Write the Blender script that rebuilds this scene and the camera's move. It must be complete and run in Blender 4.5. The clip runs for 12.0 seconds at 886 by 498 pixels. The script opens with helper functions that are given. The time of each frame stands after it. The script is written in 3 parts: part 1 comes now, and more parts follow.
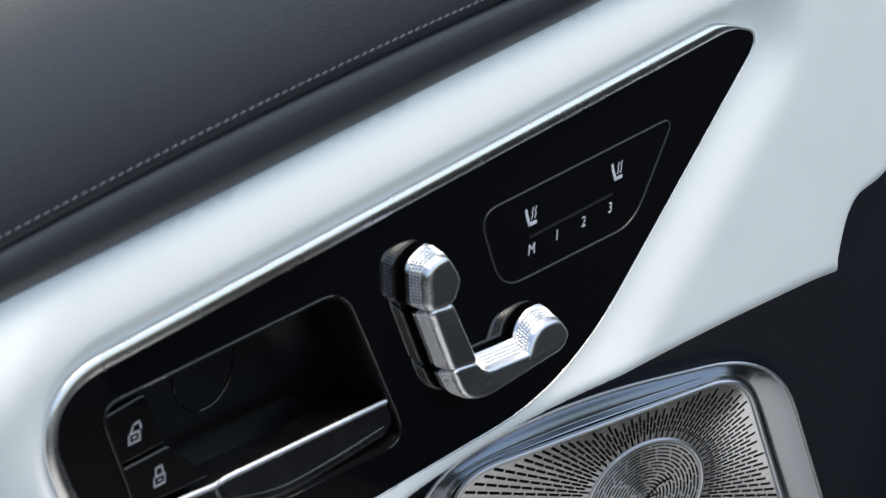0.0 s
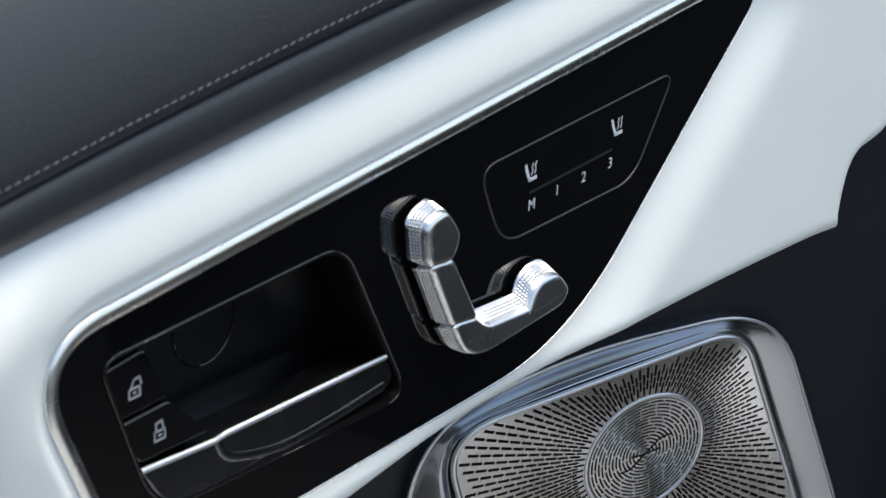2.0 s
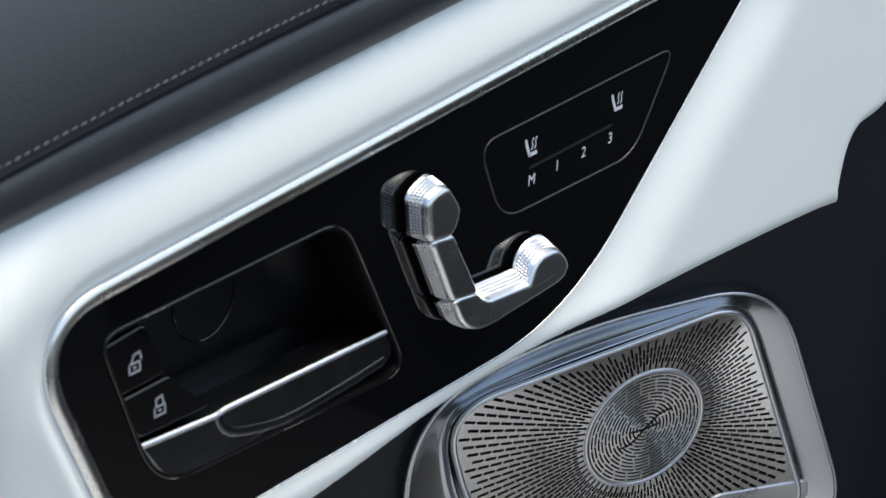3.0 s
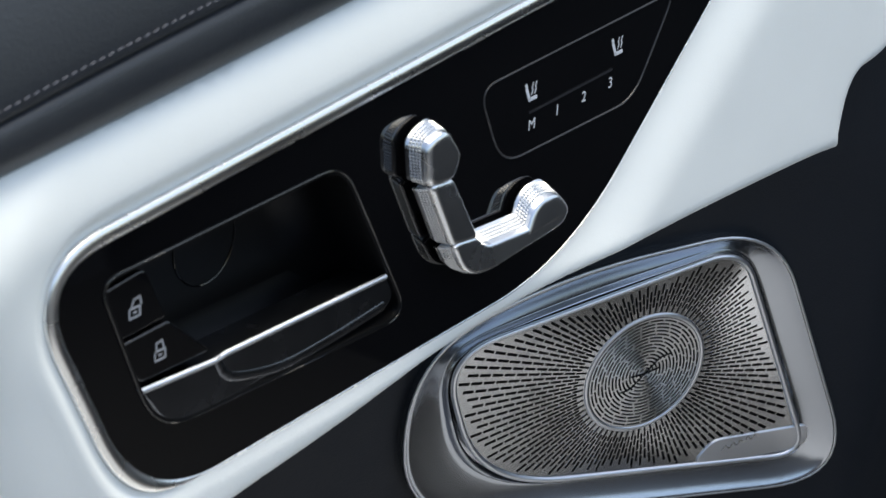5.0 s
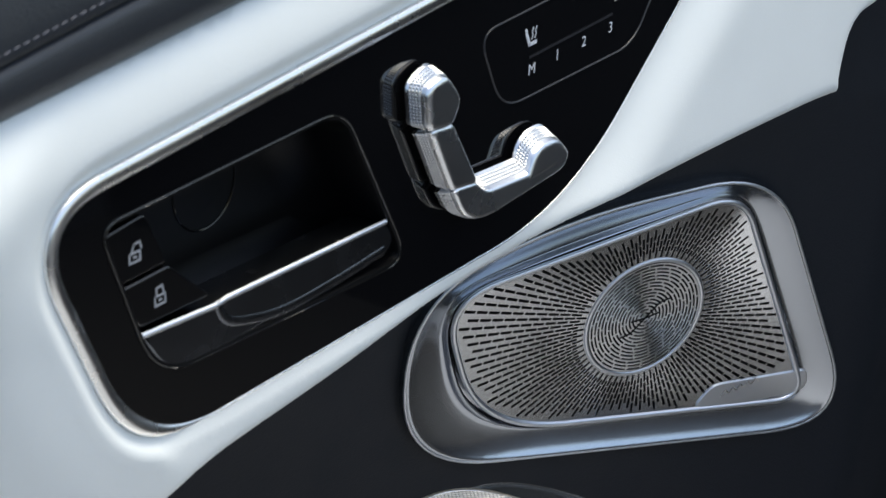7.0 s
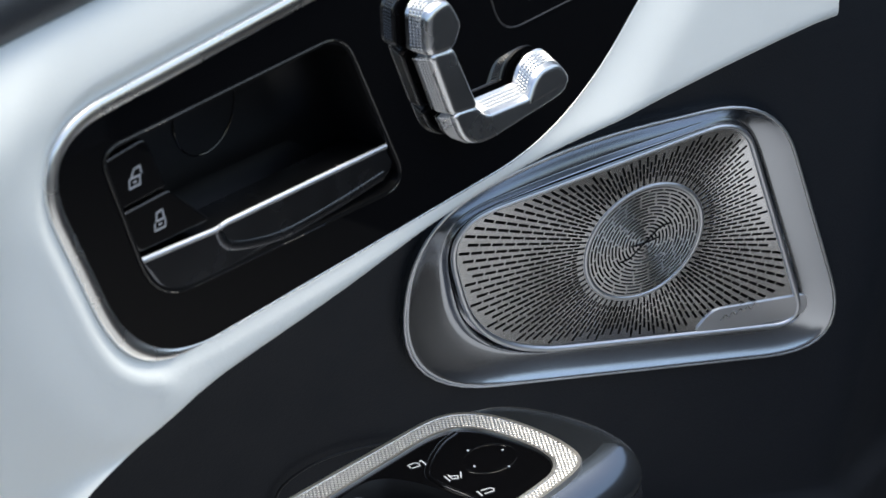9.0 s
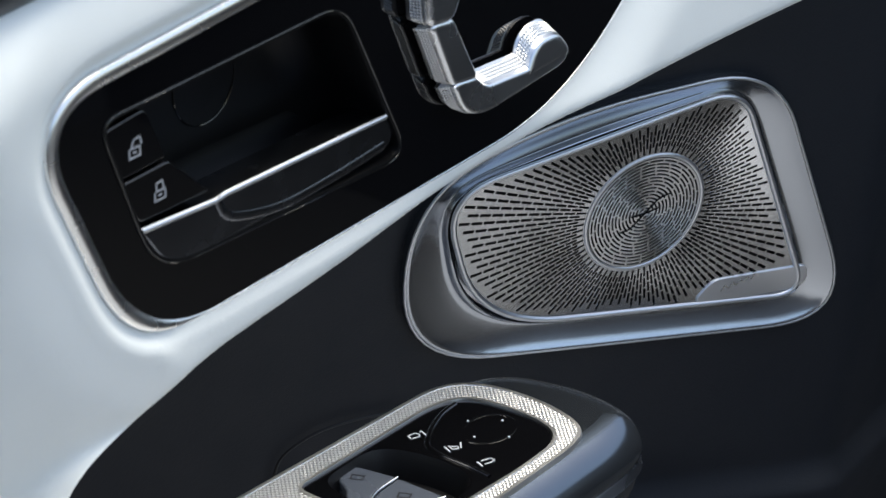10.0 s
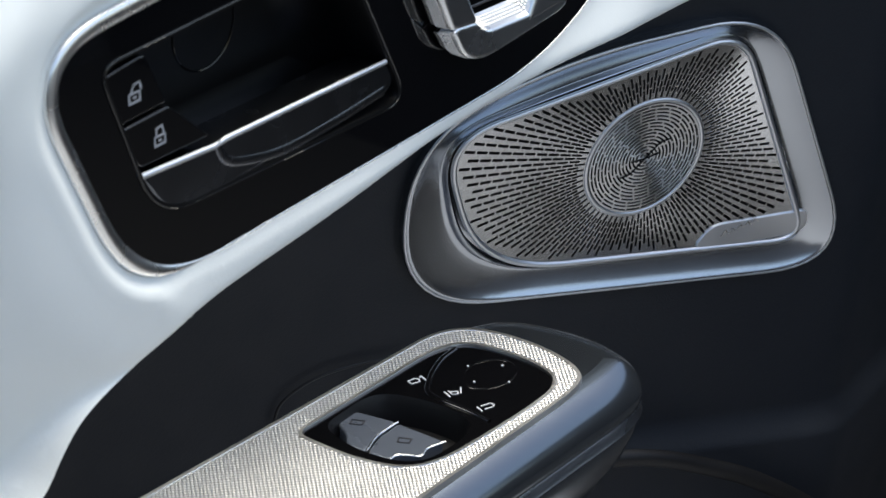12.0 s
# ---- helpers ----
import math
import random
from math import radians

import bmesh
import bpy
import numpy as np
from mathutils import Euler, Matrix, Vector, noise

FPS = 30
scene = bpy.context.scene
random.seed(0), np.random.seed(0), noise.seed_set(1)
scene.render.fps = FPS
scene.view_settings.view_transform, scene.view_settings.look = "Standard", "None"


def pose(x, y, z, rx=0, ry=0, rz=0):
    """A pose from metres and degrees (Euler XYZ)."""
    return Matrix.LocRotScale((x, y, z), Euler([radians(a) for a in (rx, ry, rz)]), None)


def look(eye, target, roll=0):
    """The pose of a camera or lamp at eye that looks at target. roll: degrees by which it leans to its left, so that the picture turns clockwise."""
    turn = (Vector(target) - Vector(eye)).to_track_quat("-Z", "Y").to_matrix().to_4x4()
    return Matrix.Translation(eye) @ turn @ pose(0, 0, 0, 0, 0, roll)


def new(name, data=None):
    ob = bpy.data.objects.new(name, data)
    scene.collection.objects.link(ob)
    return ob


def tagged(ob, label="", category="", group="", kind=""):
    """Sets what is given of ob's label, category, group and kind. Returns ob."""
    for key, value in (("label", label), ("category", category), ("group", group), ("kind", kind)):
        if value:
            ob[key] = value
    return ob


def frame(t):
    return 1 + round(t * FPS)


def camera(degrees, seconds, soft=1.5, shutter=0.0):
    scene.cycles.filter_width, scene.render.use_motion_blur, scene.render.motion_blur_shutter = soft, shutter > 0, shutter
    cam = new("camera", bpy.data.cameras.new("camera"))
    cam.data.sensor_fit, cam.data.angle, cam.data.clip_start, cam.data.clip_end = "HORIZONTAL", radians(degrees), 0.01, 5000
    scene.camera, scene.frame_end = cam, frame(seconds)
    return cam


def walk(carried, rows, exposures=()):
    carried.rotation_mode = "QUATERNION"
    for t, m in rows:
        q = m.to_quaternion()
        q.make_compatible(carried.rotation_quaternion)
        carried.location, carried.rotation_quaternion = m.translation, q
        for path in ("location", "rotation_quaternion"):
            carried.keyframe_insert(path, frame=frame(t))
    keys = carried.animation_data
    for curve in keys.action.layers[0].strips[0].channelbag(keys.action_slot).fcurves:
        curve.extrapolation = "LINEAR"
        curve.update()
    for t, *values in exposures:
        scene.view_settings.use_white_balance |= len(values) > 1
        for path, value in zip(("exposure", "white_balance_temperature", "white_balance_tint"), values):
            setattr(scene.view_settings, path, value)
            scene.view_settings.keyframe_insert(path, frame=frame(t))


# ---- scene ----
# ---- camera: stands still and tilts slowly down ----
cam = camera(15.0, 12.0, soft=1.4)
cam.data.dof.use_dof, cam.data.dof.focus_distance, cam.data.dof.aperture_fstop = True, 1.54, 30.0
EYE, HEADING = (-0.9974, -0.7466, 1.3277), -52.6
TILTS = [(0, -21.714), (0.5, -21.882), (1, -22.098), (1.5, -22.281), (2, -22.474), (2.5, -22.676), (3, -22.897), (5, -23.84), (5.5, -24.042), (6, -24.287), (6.5, -24.518), (7, -24.778), (9, -26.062), (9.5, -26.327), (10, -26.563), (10.5, -26.842), (11, -27.116), (11.5, -27.357), (12, -27.496)]
walk(cam, [(t, pose(*EYE, 90 + tilt, 0, HEADING)) for t, tilt in TILTS], [(0.0, 0.28, 7200, 7), (12.0, 0.18, 6950, 7)])

# ---- light: soft bright sky over the open car ----
world = bpy.data.worlds.new("sky")
scene.world = world
world.use_nodes = True
wn = world.node_tree
sky = wn.nodes.new("ShaderNodeTexSky")
sky.sky_type, sky.sun_disc = "NISHITA", False
sky.sun_elevation, sky.sun_rotation = radians(77), radians(110)
sky.air_density, sky.dust_density = 1.0, 2.5
background = wn.nodes["Background"]
background.inputs["Strength"].default_value = 0.275
wn.links.new(sky.outputs["Color"], background.inputs["Color"])
sun_data = bpy.data.lights.new("sun", "SUN")
sun_data.energy, sun_data.angle, sun_data.color = 3.9, radians(60), (1.0, 0.99, 0.92)
sun = new("sun", sun_data)
sun.matrix_world = look((0.55, 0.25, 3.6), (0, 0, 0.8))


# ---- materials ----
def material(name, colour, rough=0.5, metal=0.0, spread=0.0, grain=0.0, grain_size=900.0, coat=0.0, spec=0.5):
    """Principled surface with mottled colour and gloss and a fine bump. Sizes are per metre."""
    m = bpy.data.materials.new(name)
    m.use_nodes = True
    t, b = m.node_tree, m.node_tree.nodes["Principled BSDF"]
    b.inputs["Base Color"].default_value = (*colour, 1)
    b.inputs["Roughness"].default_value, b.inputs["Metallic"].default_value = rough, metal
    b.inputs["Coat Weight"].default_value, b.inputs["Specular IOR Level"].default_value = coat, spec
    place = t.nodes.new("ShaderNodeTexCoord").outputs["Object"]
    if spread:
        cloud = t.nodes.new("ShaderNodeTexNoise")
        cloud.inputs["Scale"].default_value, cloud.inputs["Detail"].default_value = 28.0, 5.0
        t.links.new(place, cloud.inputs["Vector"])
        span = t.nodes.new("ShaderNodeMapRange")
        span.inputs["From Min"].default_value, span.inputs["From Max"].default_value = 0.3, 0.7
        span.inputs["To Min"].default_value, span.inputs["To Max"].default_value = max(rough - spread, 0.02), rough + spread
        t.links.new(cloud.outputs["Fac"], span.inputs["Value"])
        t.links.new(span.outputs["Result"], b.inputs["Roughness"])
        mix = t.nodes.new("ShaderNodeMix")
        mix.data_type = "RGBA"
        mix.inputs["A"].default_value = (*[c * (1 - 0.5 * spread) for c in colour], 1)
        mix.inputs["B"].default_value = (*[min(1, c * (1 + 0.5 * spread)) for c in colour], 1)
        t.links.new(cloud.outputs["Fac"], mix.inputs["Factor"])
        t.links.new(mix.outputs["Result"], b.inputs["Base Color"])
    if grain:
        cells = t.nodes.new("ShaderNodeTexVoronoi")
        cells.inputs["Scale"].default_value = grain_size
        fine = t.nodes.new("ShaderNodeTexNoise")
        fine.inputs["Scale"].default_value, fine.inputs["Detail"].default_value = grain_size * 0.4, 4.0
        t.links.new(place, cells.inputs["Vector"])
        t.links.new(place, fine.inputs["Vector"])
        both = t.nodes.new("ShaderNodeMath")
        both.operation = "ADD"
        t.links.new(cells.outputs["Distance"], both.inputs[0])
        t.links.new(fine.outputs["Fac"], both.inputs[1])
        bump = t.nodes.new("ShaderNodeBump")
        bump.inputs["Strength"].default_value, bump.inputs["Distance"].default_value = grain, 0.0004
        t.links.new(both.outputs[0], bump.inputs["Height"])
        t.links.new(bump.outputs["Normal"], b.inputs["Normal"])
    return m


def brushed(name, colour, rough, turn, drawn=1.0):
    """Spun or brushed metal; its gloss is drawn out across the grain round the part's own axis."""
    m = material(name, colour, rough, 1.0, spread=0.06)
    t, b = m.node_tree, m.node_tree.nodes["Principled BSDF"]
    tangent = t.nodes.new("ShaderNodeTangent")
    tangent.direction_type, tangent.axis = "RADIAL", "Z"
    b.inputs["Anisotropic"].default_value, b.inputs["Anisotropic Rotation"].default_value = drawn, turn
    t.links.new(tangent.outputs["Tangent"], b.inputs["Tangent"])
    return m


WHITE = material("white_leather", (0.80, 0.825, 0.80), 0.5, spread=0.05, grain=0.10, grain_size=1500)
DARK = material("dark_leather", (0.020, 0.024, 0.030), 0.45, spread=0.05, grain=0.3, grain_size=1400)
LOWER = material("black_leather", (0.0085, 0.0112, 0.0158), 0.55, spread=0.05, grain=0.3, grain_size=1300, spec=0.32)
GLOSS = material("piano_black", (0.003, 0.003, 0.0035), 0.04, coat=0.5)
SOFTBLACK = material("black_plastic", (0.003, 0.003, 0.0036), 0.45, spread=0.05, grain=0.15, grain_size=2500)
CHROME = material("satin_chrome", (0.80, 0.80, 0.79), 0.27, 1.0, spread=0.04)
SATIN = material("satin_silver", (0.68, 0.70, 0.73), 0.38, 1.0, spread=0.05)
SWITCH = material("satin_aluminium", (0.70, 0.715, 0.735), 0.27, 1.0, spread=0.03)
BOWL = material("black_moulded_plastic", (0.0025, 0.0026, 0.003), 0.38, spread=0.04, grain=0.1, grain_size=2500, spec=0.22)
LEVER = material("dark_satin_metal", (0.145, 0.153, 0.17), 0.26, 1.0, spread=0.05)
BEZEL = material("smoked_metal", (0.47, 0.495, 0.53), 0.22, 1.0, spread=0.012)
# darker copy of the switch silver, in for shade round the keys' foot
FOOTSHADE = material("key_foot_shade", (0.26, 0.26, 0.27), 0.4, 1.0)
KNURL = material("bright_knurled_silver", (0.70, 0.71, 0.725), 0.3, 1.0, spread=0.04)
PLATE = material("pale_knurled_metal", (0.74, 0.735, 0.72), 0.36, 1.0, spread=0.05)
# darker copy of the plate metal, in for the shade between its knurls
PLATEBASE = material("plate_groove_shade", (0.42, 0.415, 0.41), 0.5, 1.0, spread=0.05)
STRIP = material("smoked_chrome", (0.40, 0.42, 0.46), 0.28, 1.0, spread=0.03)
GRILLE = brushed("spun_metal_grille", (0.80, 0.81, 0.82), 0.20, 0.375, 0.55)
SPUN = brushed("spun_metal_disc", (0.78, 0.785, 0.79), 0.32, 0.125)
VOID = material("flat_black", (0.004, 0.004, 0.005), 0.9)
PRINT = material("white_print", (0.60, 0.62, 0.65), 0.5)
FAINT = material("grey_print", (0.34, 0.35, 0.37), 0.5)
DIM = material("grey_line", (0.022, 0.022, 0.025), 0.3)
THREAD = material("dark_grey_thread", (0.055, 0.060, 0.078), 0.7)
BODY = material("dark_satin_lacquer", (0.135, 0.155, 0.18), 0.17, 0.9, spread=0.03)
SMOKE = material("smoke_grey_plastic", (0.10, 0.115, 0.14), 0.3, 0.3, spread=0.04)
# tones of the unseen shell, picked for what the metal and gloss parts reflect
PALE = material("pale_bounce_floor", (0.30, 0.315, 0.345), 0.9, spread=0.05, grain=0.5, grain_size=400)
GREY = material("grey_bounce_wall", (0.13, 0.135, 0.15), 0.9, spread=0.05, grain=0.5, grain_size=400)
DARKSHELL = material("dark_shell", (0.02, 0.021, 0.023), 0.95, grain=0.5, grain_size=400)


# ---- shape helpers ----
def rounded(corners, n=7):
    """Outline through corners (x, y, cut), each cut back and rounded."""
    out, k = [], len(corners)
    for i, (x, y, cut) in enumerate(corners):
        p = Vector((x, y))
        a, b = Vector(corners[i - 1][:2]) - p, Vector(corners[(i + 1) % k][:2]) - p
        a, b = p + a.normalized() * min(cut, a.length * 0.49), p + b.normalized() * min(cut, b.length * 0.49)
        out += [a * (1 - s) ** 2 + p * 2 * s * (1 - s) + b * s * s for s in (j / n for j in range(n + 1))]
    area = sum(p.x * r.y - r.x * p.y for p, r in zip(out, out[1:] + out[:1]))
    return out if area > 0 else out[::-1]


def along_loop(loop, n):
    """n even samples round a closed loop."""
    run = [0.0]
    for i, p in enumerate(loop):
        run.append(run[-1] + (loop[(i + 1) % len(loop)] - p).length)
    out, j = [], 0
    for i in range(n):
        d = run[-1] * i / n
        while run[j + 1] < d:
            j += 1
        s = (d - run[j]) / max(run[j + 1] - run[j], 1e-9)
        out.append(loop[j].lerp(loop[(j + 1) % len(loop)], s))
    return out


def inset(loop, d):
    """Outline moved inwards by d."""
    out, k = [], len(loop)
    for i, p in enumerate(loop):
        a, b = p - loop[i - 1], loop[(i + 1) % k] - p
        a = a.normalized() if a.length > 1e-9 else b.normalized()
        b = b.normalized() if b.length > 1e-9 else a
        t = a + b
        t = t.normalized() if t.length > 1e-6 else a
        out.append(p + Vector((-t.y, t.x)) * d / max(0.5, abs(t.dot(a))))
    return out


def rings(bm, levels, closed=True, cap=True, side=None):
    """Skin through loops of 3D points."""
    vs = [[bm.verts.new(p) for p in level] for level in levels]
    k = len(vs[0])
    for i, (lo, hi) in enumerate(zip(vs, vs[1:])):
        for j in range(k if closed else k - 1):
            f = bm.faces.new((lo[j], lo[(j + 1) % k], hi[(j + 1) % k], hi[j]))
            if side is not None and i in side:
                f.material_index = 1
    if cap:
        ends = [bm.edges.get((vs[-1][j - 1], vs[-1][j])) for j in range(k)]
        bmesh.ops.triangle_fill(bm, use_beauty=True, edges=ends)
    return vs


def prism(loop, h0, h1, bevel=0.001, taper=0.0, seg=4, side=None, bm=None):
    """Raised plate with a rounded front edge; taper widens its foot."""
    bm = bm or bmesh.new()
    levels = [[(p.x, p.y, h0) for p in inset(loop, -taper)]]
    for i in range(seg + 1):
        a = math.pi / 2 * i / seg
        levels.append([(p.x, p.y, h1 - bevel * (1 - math.sin(a))) for p in inset(loop, bevel * (1 - math.cos(a)))])
    levels.append([(p.x, p.y, h1) for p in inset(loop, bevel * 1.15)])
    rings(bm, levels, side=side)
    return bm


def sweep(path, profile, closed=True, width=None, bm=None):
    """Profile of (sideways, height) drawn along a flat path; sideways is to the left of the way."""
    bm, k, levels = bm or bmesh.new(), len(path), []
    for i, p in enumerate(path):
        a, b = path[i - 1] if closed or i else p, path[(i + 1) % k] if closed or i < k - 1 else p
        t = Vector(b[:2]) - Vector(a[:2])
        t.normalize()
        w = width[i] if width else 1.0
        z = p[2] if len(p) > 2 else 0.0
        levels.append([(p[0] - t.y * s * w, p[1] + t.x * s * w, z + h * w) for s, h in profile])
    if closed:
        levels.append(levels[0])
    rings(bm, levels, closed=False, cap=False)
    bmesh.ops.remove_doubles(bm, verts=bm.verts, dist=1e-7)
    return bm


def arc(r, a0, a1, n=8, squash=1.0):
    return [(r * math.cos(radians(a0 + (a1 - a0) * i / n)), squash * r * math.sin(radians(a0 + (a1 - a0) * i / n))) for i in range(n + 1)]


def sheet(outer, holes, h):
    """Flat face with holes."""
    bm, edges = bmesh.new(), []
    for loop in (outer, *holes):
        vs = [bm.verts.new((p.x, p.y, h)) for p in loop]
        edges += [bm.edges.new((vs[i - 1], vs[i])) for i in range(len(vs))]
    bmesh.ops.triangle_fill(bm, use_beauty=True, edges=edges)
    return bm


def thing(name, m, label, category, group="", kind=""):
    ob = new(name)
    ob.matrix_world = m
    return tagged(ob, label, category, group, kind)


def part(name, bm, mat, parent, label="", smooth=40):
    me = bpy.data.meshes.new(name)
    bmesh.ops.recalc_face_normals(bm, faces=bm.faces)
    for f in bm.faces:
        f.smooth = smooth > 0
    bm.to_mesh(me)
    bm.free()
    if smooth:
        me.set_sharp_from_angle(angle=radians(smooth))
    for one in mat if isinstance(mat, (list, tuple)) else (mat,):
        me.materials.append(one)
    ob = new(name, me)
    ob.parent = parent
    return tagged(ob, label)


def axes(origin, a, b):
    a, b = Vector(a), Vector(b)
    c = a.cross(b)
    return Matrix(((a.x, b.x, c.x, origin[0]), (a.y, b.y, c.y, origin[1]), (a.z, b.z, c.z, origin[2]), (0, 0, 0, 1)))


def writing(text, size, x, y, h, parent, name="printed_letter", shear=0.0):
    cu = bpy.data.curves.new(name, "FONT")
    cu.body, cu.size, cu.align_x, cu.align_y, cu.extrude, cu.shear = text, size, "CENTER", "CENTER", 0.00005, shear
    tmp = bpy.data.objects.new(name, cu)
    me = bpy.data.meshes.new_from_object(tmp)
    bpy.data.objects.remove(tmp)
    me.transform(Matrix.Translation((x, y, h)))
    me.materials.append(PRINT)
    ob = new(name, me)
    ob.parent = parent
    return ob


def strokes(lines, width, h, bm=None):
    """Printed strokes: thin raised bars along polylines."""
    bm = bm or bmesh.new()
    for line in lines:
        pts = [Vector(p) for p in line]
        for p, r in zip(pts, pts[1:]):
            t = (r - p).normalized() * width * 0.5
            n = Vector((-t.y, t.x))
            lo = [bm.verts.new((*v, h - 0.0001)) for v in (p - t - n, r + t - n, r + t + n, p - t + n)]
            hi = [bm.verts.new((*v, h)) for v in (p - t - n, r + t - n, r + t + n, p - t + n)]
            bm.faces.new(hi)
            for i in range(4):
                bm.faces.new((lo[i], lo[(i + 1) % 4], hi[(i + 1) % 4], hi[i]))
    return bm


# The door's upright plane: local x along the door, y up, z into the car.
DOOR = axes((0.0, 0.0, 0.8), (1, 0, 0), (0, 0, 1))
SPEAKER = axes((0.2393, 0.075, 0.6071), (0.91355, -0.40674, 0.0), (-0.07063, -0.15864, 0.98481))
NEARER = 1.06
ARM = Matrix.Translation(EYE) @ Matrix.Scale(NEARER, 4) @ Matrix.Translation([-v for v in EYE]) @ axes((-0.1264, 0.0, 0.674), (1, 0, 0), (0, 1, 0))

# ---- outlines on the door ----
black_loop = along_loop(rounded([(-0.2504, 0.0524, 0.034), (0.1896, 0.0759, 0.012), (0.2089, 0.067, 0.014), (0.0645, -0.0508, 0.05), (-0.2012, -0.0560, 0.044)], 16), 560)


top_a, top_b = [(-0.2504, 0.0524), (0.1878, 0.0761)]


def rim_width(p):
    """How wide the chrome is at a point of the control panel's edge: broad above and behind, thin below."""
    line = top_a[1] + (top_b[1] - top_a[1]) * (p[0] - top_a[0]) / (top_b[0] - top_a[0])
    top = min(1.0, max(0.0, (p[1] - line + 0.022) / 0.016)) * min(1.0, max(0.0, (0.195 - p[0]) / 0.03))
    back = min(1.0, max(0.0, (-0.165 - p[0]) / 0.045))
    top, back = top * top * (3 - 2 * top), back * back * (3 - 2 * back)
    return 0.0008 + max(0.0072 * top, 0.0067 * back)


def outward(loop, width):
    """Outline moved outwards by a width that changes along it."""
    far = inset(loop, -0.001)
    return [p + (q - p) * (width(p) / 0.001) for p, q in zip(loop, far)]


chrome_loop = outward(black_loop, rim_width)
recess_loop = rounded([(-0.2205, 0.0416, 0.012), (-0.0827, 0.0425, 0.014), (-0.0431, -0.0362, 0.016), (-0.1935, -0.0298, 0.022)])

from mathutils.geometry import delaunay_2d_cdt

# ---- white leather panel round the control panel ----
white_panel = thing("door_panel", DOOR, "smooth white leather door panel with soft rounded edges", "door panel")


def blend(pts, n):
    """Smooth line through points, evenly sampled."""
    p = [Vector(q) for q in pts]
    p = [p[0] * 2 - p[1]] + p + [p[-1] * 2 - p[-2]]
    fine = []
    for i in range(1, len(p) - 2):
        for s in (j / 12 for j in range(12)):
            fine.append(0.5 * (2 * p[i] + (p[i + 1] - p[i - 1]) * s + (2 * p[i - 1] - 5 * p[i] + 4 * p[i + 1] - p[i + 2]) * s * s + (3 * p[i] - p[i - 1] - 3 * p[i + 1] + p[i + 2]) * s ** 3))
    fine.append(p[-2])
    run = [0.0]
    for a, b in zip(fine, fine[1:]):
        run.append(run[-1] + (b - a).length)
    out = []
    for i in range(n):
        d, j = run[-1] * i / (n - 1), 0
        while j < len(run) - 2 and run[j + 1] < d:
            j += 1
        s = (d - run[j]) / max(run[j + 1] - run[j], 1e-9)
        out.append(fine[j] * (1 - s) + fine[j + 1] * s)
    return out


white_top = [(-0.2592, 0.0942), (-0.1586, 0.0981), (-0.0442, 0.1054), (0.0869, 0.1122)]
white_low = [(0.3167, -0.0295), (0.2882, -0.0357), (0.2785, -0.0525)] + [(0.2768, -0.0681), (0.2426, -0.0649), (0.1485, -0.0603), (0.0626, -0.0589), (-0.0162, -0.0608), (-0.0893, -0.0691), (-0.1573, -0.0754)] + [(-0.1876, -0.0825), (-0.2193, -0.091), (-0.235, -0.0981)] + [(-0.2457, -0.1082), (-0.2529, -0.1165)]
outer_top = blend([(-0.55, white_top[0][1] - 0.012), *white_top, (0.36, white_top[3][1] + 0.012)], 90)
outer_right = blend([(0.36, white_top[3][1] + 0.012), (0.375, 0.06), (0.36, -0.005), *white_low[:4]], 60)
outer_low = blend([*white_low[3:], (-0.268, -0.127), (-0.30, -0.145), (-0.55, -0.19)], 200)
outer_left = blend([(-0.55, -0.19), (-0.58, 0), (-0.55, white_top[0][1] - 0.012)], 30)
leather_loop = (outer_top[:-1] + outer_right[:-1] + outer_low[:-1] + outer_left[:-1])[::-1]


def gap(points, loop):
    """Distance of each point to a closed loop."""
    p = np.array([tuple(q) for q in points])[:, None, :]
    a = np.array([tuple(q) for q in loop])[None, :, :]
    e = np.roll(a, -1, axis=1) - a
    t = np.clip(((p - a) * e).sum(2) / np.maximum((e * e).sum(2), 1e-12), 0, 1)
    return np.sqrt((((a + e * t[..., None]) - p) ** 2).sum(2).min(1))


def inside(points, loop):
    p = np.array([tuple(q) for q in points])[:, None, :]
    a = np.array([tuple(q) for q in loop])[None, :, :]
    b = np.roll(a, -1, axis=1)
    crossing = (a[..., 1] > p[..., 1]) != (b[..., 1] > p[..., 1])
    at = a[..., 0] + (p[..., 1] - a[..., 1]) * (b[..., 0] - a[..., 0]) / np.where(b[..., 1] == a[..., 1], 1e-12, b[..., 1] - a[..., 1])
    return ((crossing & (p[..., 0] < at)).sum(1) % 2) == 1


